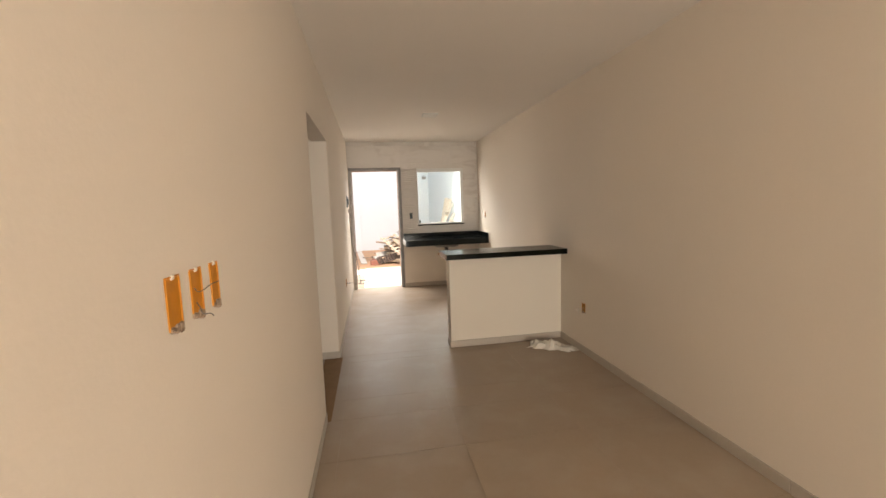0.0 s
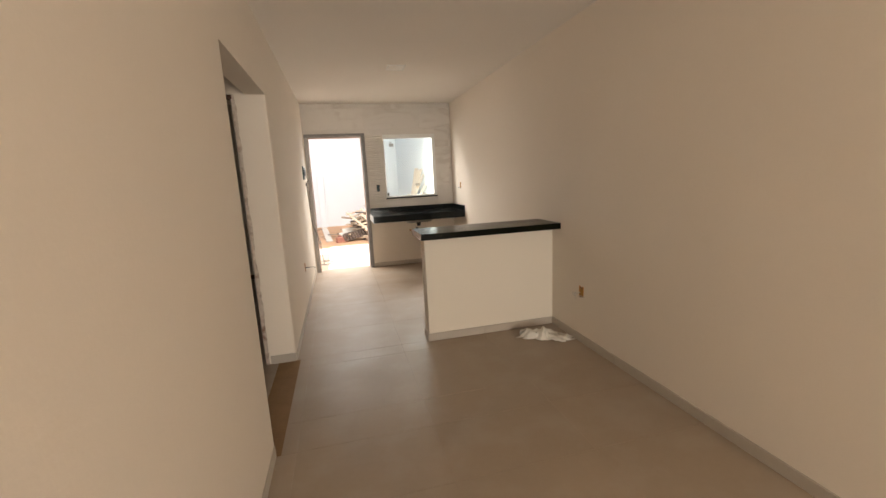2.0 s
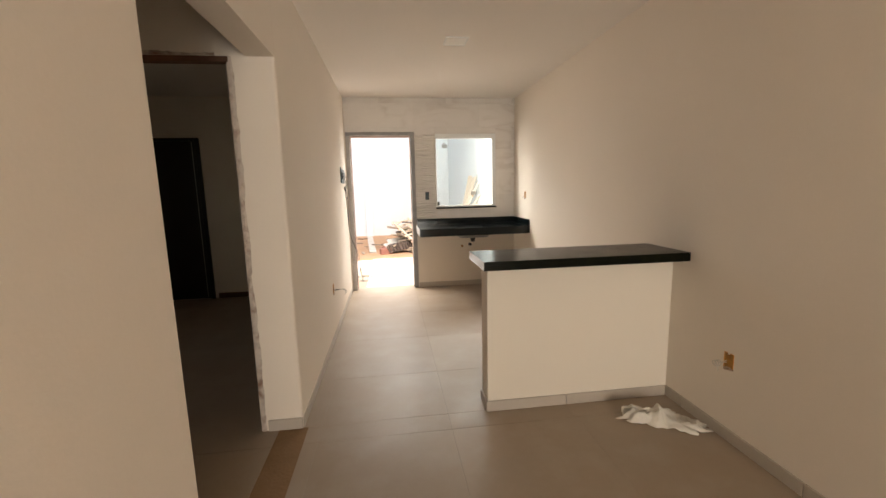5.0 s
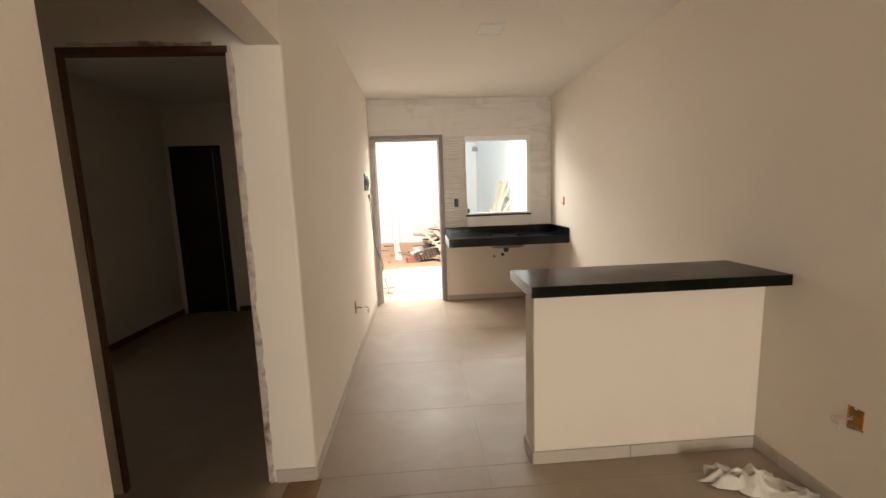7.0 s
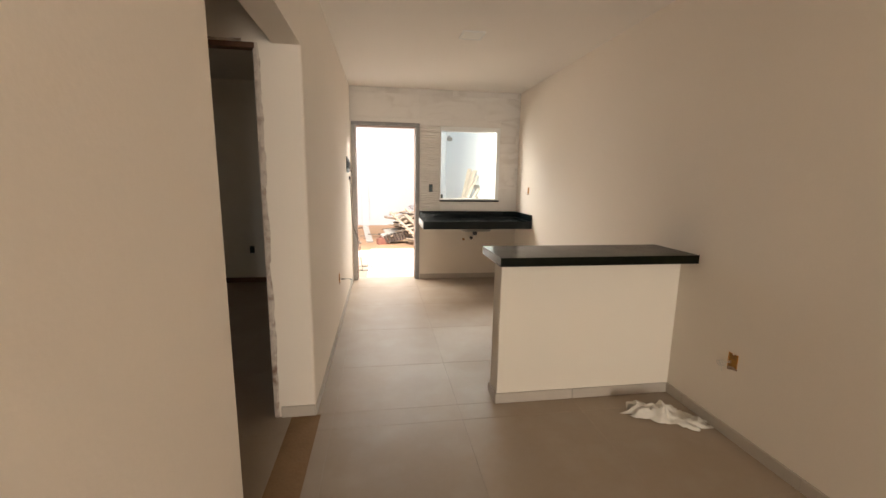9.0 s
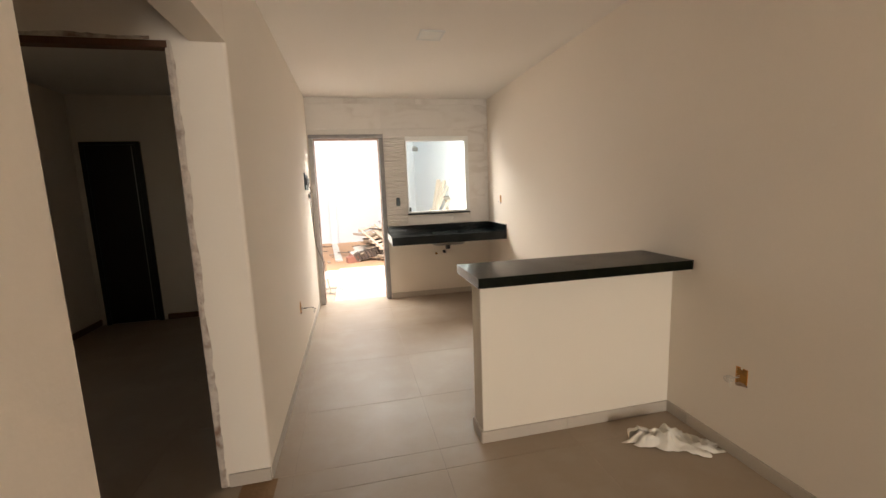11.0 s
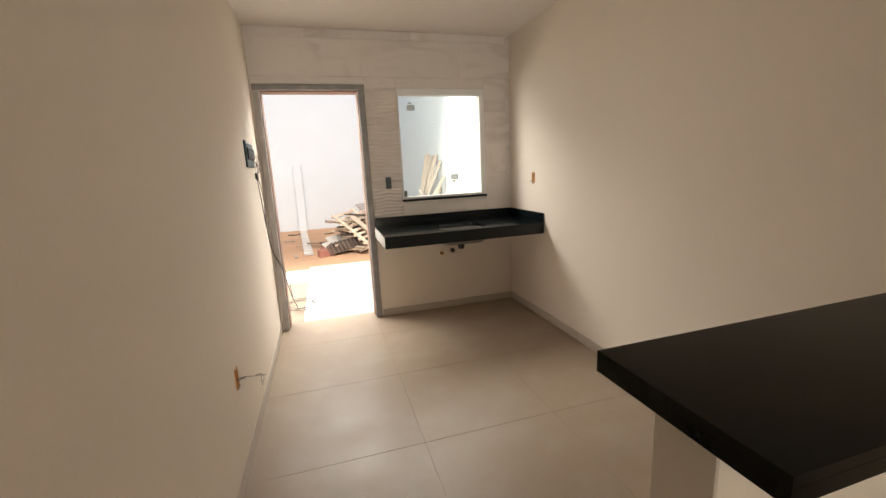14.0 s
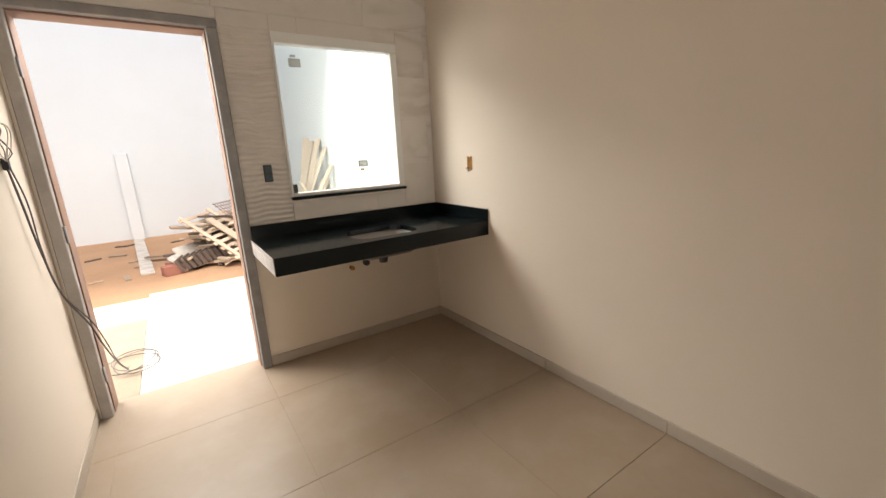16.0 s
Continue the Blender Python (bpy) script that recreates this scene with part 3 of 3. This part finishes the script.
so = thing("wall_socket", "dark grey wall socket plate beside the window", "socket")
part("plate", box((0.921, YE - 0.026, 1.236), (0.972, YE - 0.016, 1.342), 0.004), BLACKPLASTIC, so)
for z in (1.265, 1.312):
    part("socket_face", box((0.931, YE - 0.029, z - 0.017), (0.962, YE - 0.0262, z + 0.017), 0.002), TEAL, so)
so2 = thing("wall_socket", "small dark wall socket in the bedroom", "socket")
part("plate", box((-1.475, YE - 0.008, 0.40), (-1.415, YE, 0.495), 0.003), BLACKPLASTIC, so2)

# distribution board with its cable
board = thing("distribution_board", "open dark teal distribution board with loose wires", "electrical panel")
part("backplate", box((XL + 0.0005, 7.55, 1.475), (XL + 0.012, 7.86, 1.66), 0.004), TEAL, board)
part("top_strip", box((XL + 0.0125, 7.57, 1.64), (XL + 0.016, 7.83, 1.656), 0.001), WHITEPL, board, "white strip")
for k in range(5):
    part("breaker", box((XL + 0.0125, 7.58 + 0.053 * k, 1.53), (XL + 0.024, 7.625 + 0.053 * k, 1.61), 0.003), TEAL if k % 2 else BLACKPLASTIC, board)
rnd = random.Random(5)
for k in range(7):
    y = 7.65 + 0.033 * k
    cable("wire", [(XL + 0.014, y, 1.53), (XL + 0.03 + rnd.uniform(0, 0.03), y + 0.03, 1.50 + rnd.uniform(-0.05, 0.08)), (XL + 0.04, y + 0.04, 1.46 + rnd.uniform(-0.03, 0.03)), (XL + 0.015, 7.88, 1.42)],
          0.002, WIRE if k % 3 else WIREWHITE, board)
part("junction", box((XL + 0.002, 7.86, 1.385), (XL + 0.022, 7.90, 1.435), 0.005), BLACKPLASTIC, board)
cb = thing("hanging_cable", "grey cable hanging from the board and coiled on the paving", "cable")
main = [(XL + 0.012, 7.885, 1.39), (XL + 0.015, 7.92, 1.25), (XL + 0.02, 7.97, 1.02), (XL + 0.03, 8.07, 0.78), (-0.055, 8.17, 0.58), (-0.04, 8.27, 0.42), (-0.03, 8.5, 0.2), (-0.02, 8.7, 0.06), (-0.04, 8.85, 0.012)]
cable("cable", main, 0.0045, WIRE, cb)
cable("cable", [(p[0] + 0.008 + 0.01 * math.sin(i * 1.7), p[1] - 0.006, p[2] + 0.012) for i, p in enumerate(main)], 0.003, WIRE, cb)
coil = []
for k in range(30):
    a = k * 0.62
    r = 0.13 + 0.03 * math.sin(k * 0.9)
    coil.append((-0.01 + 1.1 * r * math.cos(a), 8.92 + 1.3 * r * math.sin(a), 0.006 + 0.0006 * k))
cable("coil", coil, 0.0035, WIRE, cb)

# ---- crumpled cloth ----
rag = bmesh.new()
rings_n, seg_n = 22, 84
turn = radians(-28)
prev = None
for i in range(rings_n + 1):
    ring = []
    for k in range(seg_n):
        a = 2 * math.pi * k / seg_n
        ca, sa = math.cos(a), math.sin(a)
        edge = 1 + 0.5 * noise.noise((2.3 * ca, 2.3 * sa, 3.3)) + 0.26 * noise.noise((5.5 * ca, 5.5 * sa, 1.1)) + 0.12 * noise.noise((13 * ca, 13 * sa, 2.1))
        f = i / rings_n
        lx, ly = 0.235 * f * edge * ca, 0.105 * f * edge * sa
        x, y = lx * math.cos(turn) - ly * math.sin(turn), lx * math.sin(turn) + ly * math.cos(turn)
        fold = max(0, 1 - abs(noise.noise((x * 8, y * 8, 0.7))) * 2.6)
        crease = max(0, 1 - abs(noise.noise((x * 17, y * 17, 4.7))) * 2.4)
        lump = 0.5 + 0.9 * noise.noise((x * 9 + 5, y * 9, 9.1))
        body = (1 - f ** 4)
        z = 0.003 + body * (0.050 * fold ** 1.6 + 0.024 * crease ** 1.5 + 0.036 * max(0, lump)) + 0.012 * crease * (1 - body)
        jx, jy = 0.015 * noise.noise((x * 24, y * 24, 7.7)), 0.015 * noise.noise((x * 24, y * 24, 2.2))
        ring.append(rag.verts.new((1.968 + x + jx * body, 4.625 + y + jy * body, z)))
    if prev:
        for k in range(seg_n):
            rag.faces.new((prev[k], prev[(k + 1) % seg_n], ring[(k + 1) % seg_n], ring[k]))
    prev = ring
# a loop of the cloth stands up at one end
loop_at, band = Vector((1.79, 4.685, 0.041)), []
for k in range(20):
    a = 2 * math.pi * k / 20
    rad = 0.036 + 0.006 * math.sin(2 * a + 0.6)
    p = loop_at + Vector((rad * math.cos(a), 0.012 * math.sin(3 * a), 1.1 * rad * math.sin(a)))
    band.append((rag.verts.new(p), rag.verts.new(p + Vector((0.012, 0.03, -0.004 * math.sin(a)))), rag.verts.new(p + Vector((0.065, 0.025 - 0.02 * math.sin(a), -0.008 - 0.016 * math.sin(a))))))
for p, q in zip(band, band[1:] + band[:1]):
    rag.faces.new((p[0], p[1], q[1], q[0]))
    rag.faces.new((p[1], p[2], q[2], q[1]))
bmesh.ops.remove_doubles(rag, verts=rag.verts, dist=0.0004)
bmesh.ops.recalc_face_normals(rag, faces=rag.faces)
rg = tagged(part("crumpled_cloth", rag, CLOTH, smooth=True), "crumpled white cloth lying on the floor tiles by the bar", "cloth")

# ---- bedroom doorway and bedroom ----
lining = thing("door_2", "bedroom doorway with a brown timber lining and rough unfinished plaster edges", "doorway")
lining["kind"] = "structure"
part("door_head", box((BX0, YR - 0.002, BZ - 0.028), (BX1, YR + 0.05, BZ), 0.002), BROWNWOOD, lining)
part("door_jamb", box((BX0, YR - 0.002, 0), (BX0 + 0.012, YR + 0.035, BZ - 0.029), 0.002), BROWNWOOD, lining)
part("door_jamb", box((BX1 - 0.012, YR + 0.03, 0), (BX1, YR + 0.05, BZ - 0.029), 0.002), BROWNWOOD, lining)


def ragged_strip(length, wmin, wmax, thick, seed, step=0.022):
    """A rough plaster strip along z, its edge at x >= 0 uneven."""
    r = random.Random(seed)
    bm = bmesh.new()
    n = int(length / step)
    rows = []
    for i in range(n + 1):
        z = length * i / n
        w = wmin + (wmax - wmin) * (0.5 + 0.5 * noise.noise((seed, z * 5, 0))) + r.uniform(-0.003, 0.003)
        t = thick * (0.7 + 0.5 * r.random())
        rows.append([bm.verts.new(p) for p in ((0, 0, z), (0.002, -t, z), (w * 0.55, -t * r.uniform(0.6, 1.2), z), (w, -0.0006, z))])
    for a, b in zip(rows, rows[1:]):
        for k in range(3):
            bm.faces.new((a[k], a[k + 1], b[k + 1], b[k]))
    bmesh.ops.recalc_face_normals(bm, faces=bm.faces)
    return bm


s1 = part("plaster_edge", ragged_strip(BZ, 0.012, 0.034, 0.006, 3), PLASTER, lining, "rough broken plaster edge")
s1.matrix_basis = pose(BX1 - 0.002, YR, 0)
bm = box((BX1 - 0.010, YR - 0.003, 0), (BX1 + 0.001, YR + 0.03, BZ - 0.03), 0.002)
part("plaster_edge", bm, PLASTER, lining, "rough broken plaster edge")
s2 = part("plaster_edge", ragged_strip(0.60, 0.006, 0.026, 0.005, 8), PLASTER, lining, "rough broken plaster edge")
s2.matrix_basis = pose(BX0 + 0.05, YR, BZ + 0.001) @ Matrix(((0, 0, 1, 0), (0, 1, 0, 0), (1, 0, 0, 0), (0, 0, 0, 1)))

bd = thing("door_3", "closed black bedroom door in a black frame", "door")
bd["kind"] = "structure"
part("door_frame", boxes([((-2.53, YE - 0.03, 0), (-2.485, YE, 2.09)), ((-1.985, YE - 0.03, 0), (-1.94, YE, 2.09)), ((-2.485, YE - 0.03, 2.055), (-1.985, YE, 2.09))], 0.003), DARKDOOR, bd)
leaf = part("door_leaf", box((-2.484, YE - 0.02, 0.008), (-1.986, YE - 0.002, 2.054), 0.003), DARKDOOR, bd)
part("panel_groove", box((-2.03, YE - 0.0225, 0.02), (-2.022, YE - 0.0205, 2.04), 0.0005), STEEL, leaf)

# ---- yard ----
ZG = -0.08
structure("ground", box((-120, -110, ZG - 0.3), (120, 130, ZG)), SOIL, "orange sandy soil of the unfinished yard", "ground")
structure("pavement", boxes([((0.045, YX + 0.012, ZG - 0.05), (0.83, 9.45, -0.002)), ((0.045, 9.45, ZG - 0.05), (2.33, 10.78, -0.002)), ((-0.60, 9.95, ZG - 0.05), (0.045, 10.66, -0.006))], 0.004), SLAB,
          "pale paved path outside the kitchen door", "pavement")
structure("pavement_rough", boxes([((-2.7, YX + 0.012, ZG - 0.05), (0.04, 9.94, -0.010)), ((0.835, YX + 0.012, ZG - 0.05), (2.33, 9.445, -0.010))]), CONCRETE,
          "dusty bare concrete beside the paved path", "pavement")
structure("yard_wall_back", box((-4.0, 15.7, ZG - 0.1), (2.344, 15.9, 4.5)), YARDWALL, "tall white painted boundary wall", "wall")
structure("yard_wall_side", box((2.345, YX, ZG - 0.1), (2.5, 15.9, 4.5)), YARDWALL, "tall white painted side wall of the yard", "wall")
structure("yard_wall_west", box((-4.2, YX - 0.5, ZG - 0.1), (-4.0, 15.9, 4.5)), YARDWALL, "tall white painted side wall of the yard", "wall")
post = tagged(part("wall_post", box((-0.33, 15.56, ZG), (-0.13, 15.70, 1.62), 0.006), YARDWALL), "white plastered post against the boundary wall", "post")


def plank_mesh(l, w, h, mat, bend=0.0):
    bm = box((-l / 2, -w / 2, -h / 2), (l / 2, w / 2, h / 2), 0.003)
    return bm


def plank(name, mid, l, w, h, rx, ry, rz, mat, parent=None):
    ob = part(name, plank_mesh(l, w, h, mat), mat, parent)
    ob.matrix_basis = pose(*mid, rx, ry, rz)
    return ob


wp = tagged(plank("pale_board", (-0.12, 13.7, ZG + 0.02), 3.2, 0.16, 0.03, 0, 0, 94, PALESLAB), "long pale board lying on the soil", "board")

pile = thing("scrap_wood_pile", "heap of broken scrap boards and slats on the soil", "wood pile")
rnd = random.Random(21)
for k in range(130):
    u = rnd.random()
    cx, cy = 1.14 + rnd.gauss(0, 0.30), 12.45 + rnd.gauss(0, 0.30)
    fall = math.exp(-((cx - 1.12) / 0.6) ** 2 - ((cy - 12.5) / 0.5) ** 2)
    z = ZG + 0.03 + 0.68 * fall * (k / 130)
    l = rnd.uniform(0.3, 0.95)
    ry = rnd.uniform(-14, 14)
    z = max(z, ZG + 0.03 + abs(math.sin(radians(ry))) * l / 2)
    mat = (PLANK, PLANK, PLANKPALE, PLANKDARK)[k % 4] if cx > 0.5 else (PLANKDARK if k % 3 else PLANK)
    plank("plank", (cx, cy, z), l, rnd.uniform(0.04, 0.13), rnd.uniform(0.015, 0.035), rnd.uniform(-25, 25), ry, rnd.choice((25, -35, 80, 110, 140)) + rnd.uniform(-20, 20), mat, pile)
# dark short timbers stacked at the near corner
for k in range(9):
    plank("timber", (0.40 + 0.075 * k, 12.0 + 0.02 * k, ZG + 0.11 + 0.010 * k), 0.36, 0.18, 0.045, 62, 0, 78 - 2 * k, PLANKDARK, pile)
# slatted panel leaning on the heap
slats = thing("slatted_panel", "broken slatted wooden panel leaning on the heap", "wood panel")
def leaning(mid, long_way, across):
    """The pose of a panel whose y runs along long_way and whose x runs across."""
    y = Vector(long_way).normalized()
    x = Vector(across)
    x = (x - y * x.dot(y)).normalized()
    z = x.cross(y)
    return Matrix(((x.x, y.x, z.x, mid[0]), (x.y, y.y, z.y, mid[1]), (x.z, y.z, z.z, mid[2]), (0, 0, 0, 1)))


base = leaning((0.98, 12.15, 0.36), (0.62, -0.70, -0.55), (0.74, 0.60, 0.15))
for k in (-0.24, 0.24):
    part("rail", box((k - 0.03, -0.55, -0.02), (k + 0.03, 0.55, 0.0), 0.003), PLANKPALE, slats).matrix_basis = base
for k in range(9):
    part("slat", box((-0.30, -0.52 + 0.125 * k, 0.001), (0.30, -0.46 + 0.125 * k, 0.016), 0.002), PLANKPALE if k % 3 else PLANK, slats).matrix_basis = base
# pale broken slabs stood against the heap
for k, (x, y, l, w, rx, rz) in enumerate(((0.52, 12.25, 0.75, 0.30, 38, 62), (0.60, 12.42, 0.62, 0.34, 48, 50), (0.70, 12.20, 0.55, 0.22, 30, 35), (0.46, 12.55, 0.80, 0.20, 20, 70))):
    ob = part("broken_slab", box((-l / 2, -w / 2, -0.018), (l / 2, w / 2, 0.018), 0.005), PALESLAB)
    ob.matrix_basis = pose(x, y, ZG + 0.03 + abs(math.sin(radians(rx))) * w / 2, rx, 0, rz)
    tagged(ob, "pale broken board stood against the scrap heap", "board", "pale boards at the heap")
# rusty wire grid
grid_t = thing("wire_grid", "bent rusty wire grid leaning on the heap", "wire mesh")
gm = leaning((1.30, 12.45, 0.54), (0.50, -0.70, -0.60), (0.74, 0.55, 0.1))
for k in range(9):
    part("wire", cyl((-0.2 + 0.05 * k, -0.40, 0), (-0.2 + 0.05 * k, 0.40, 0), 0.005, 6), RUSTWIRE, grid_t).matrix_basis = gm
for k in range(12):
    part("wire", cyl((-0.22, -0.38 + 0.07 * k, 0.007), (0.22, -0.38 + 0.07 * k, 0.007), 0.005, 6), RUSTWIRE, grid_t).matrix_basis = gm
tagged(plank("wooden_board", (1.12, 11.98, 0.30), 1.0, 0.11, 0.025, 8, 32, -47, PLANKPALE), "pale pine board leaning on the heap", "board")
for x, y, rz in ((0.30, 11.9, 20), (0.33, 12.2, 55)):
    bk = part("clay_brick", box((-0.14, -0.07, 0), (0.14, 0.07, 0.13), 0.005), BRICK)
    tagged(bk, "red clay brick lying by the heap", "brick")
    bk.matrix_basis = pose(x, y, ZG, 0, 0, rz)
rnd = random.Random(4)
for k in range(9):
    x, y = rnd.uniform(-0.9, 0.5), rnd.uniform(11.8, 15.2)
    tagged(plank("wood_scrap", (x, y, ZG + 0.011), rnd.uniform(0.06, 0.3), rnd.uniform(0.02, 0.07), 0.02, 0, 0, rnd.uniform(0, 180), PLANKDARK if k % 2 else PLANK),
           "small splinter of scrap wood on the soil", "wood scrap")

# boards leaning on the side wall, seen through the window
rnd = random.Random(9)
for k, (y, x0, hgt, wd, mt) in enumerate(((11.2, 1.62, 1.50, 0.10, BOARDWHITE), (11.45, 1.78, 1.62, 0.13, BOARDWHITE), (11.75, 1.75, 1.60, 0.11, BOARDWHITE), (11.0, 1.45, 1.25, 0.07, BOARDWHITE),
                                          (12.0, 1.9, 1.66, 0.12, BOARDWHITE), (11.3, 1.5, 1.05, 0.16, BOARDWHITE))):
    a, b = Vector((x0, y - 0.08 * k, ZG + 0.02)), Vector((2.32, y, hgt))
    d = b - a
    ob = part("wooden_board", box((-wd / 2, -0.014, -d.length / 2), (wd / 2, 0.014, d.length / 2), 0.003), mt)
    ob.matrix_basis = Matrix.Translation((a + b) / 2) @ d.to_track_quat("Z", "Y").to_matrix().to_4x4()
    tagged(ob, "pale pine board leaning against the yard wall", "board", "boards leaning on the wall")

for x, y, z, l, rz in ((1.98, 11.28, 0.98, 0.46, 78), (1.74, 11.10, 0.42, 0.52, 70)):
    ob = plank("crosspiece", (x, y, z), l, 0.13, 0.028, 62, 0, rz, BOARDWHITE)
    tagged(ob, "short pine board lying across the leaning boards", "board", "boards leaning on the wall")

# ---- floor tiles ----
J = 0.0009


def lay(x0, y0, x1, y1):
    i0, j0 = math.floor((x0 - TX) / T), math.floor((y0 - TY) / T)
    i = i0
    while TX + i * T < x1:
        j = j0
        while TY + j * T < y1:
            a, b = max(x0, TX + i * T) + J * 0.3, max(y0, TY + j * T) + J
            c, d = min(x1, TX + (i + 1) * T) - J * 0.3, min(y1, TY + (j + 1) * T) - J
            if c - a > 0.01 and d - b > 0.01:
                part("floor_tile", box((a, b, -0.008), (c, d, 0), 0.0006), FLOOR, floor)
            j += 1
        i += 1


lay(XL, YF, XR, YO)
lay(-0.107, YO, XR, YR)
lay(XL, YR, XR, YX + 0.01)
lay(-2.6, YO, XH, YE)
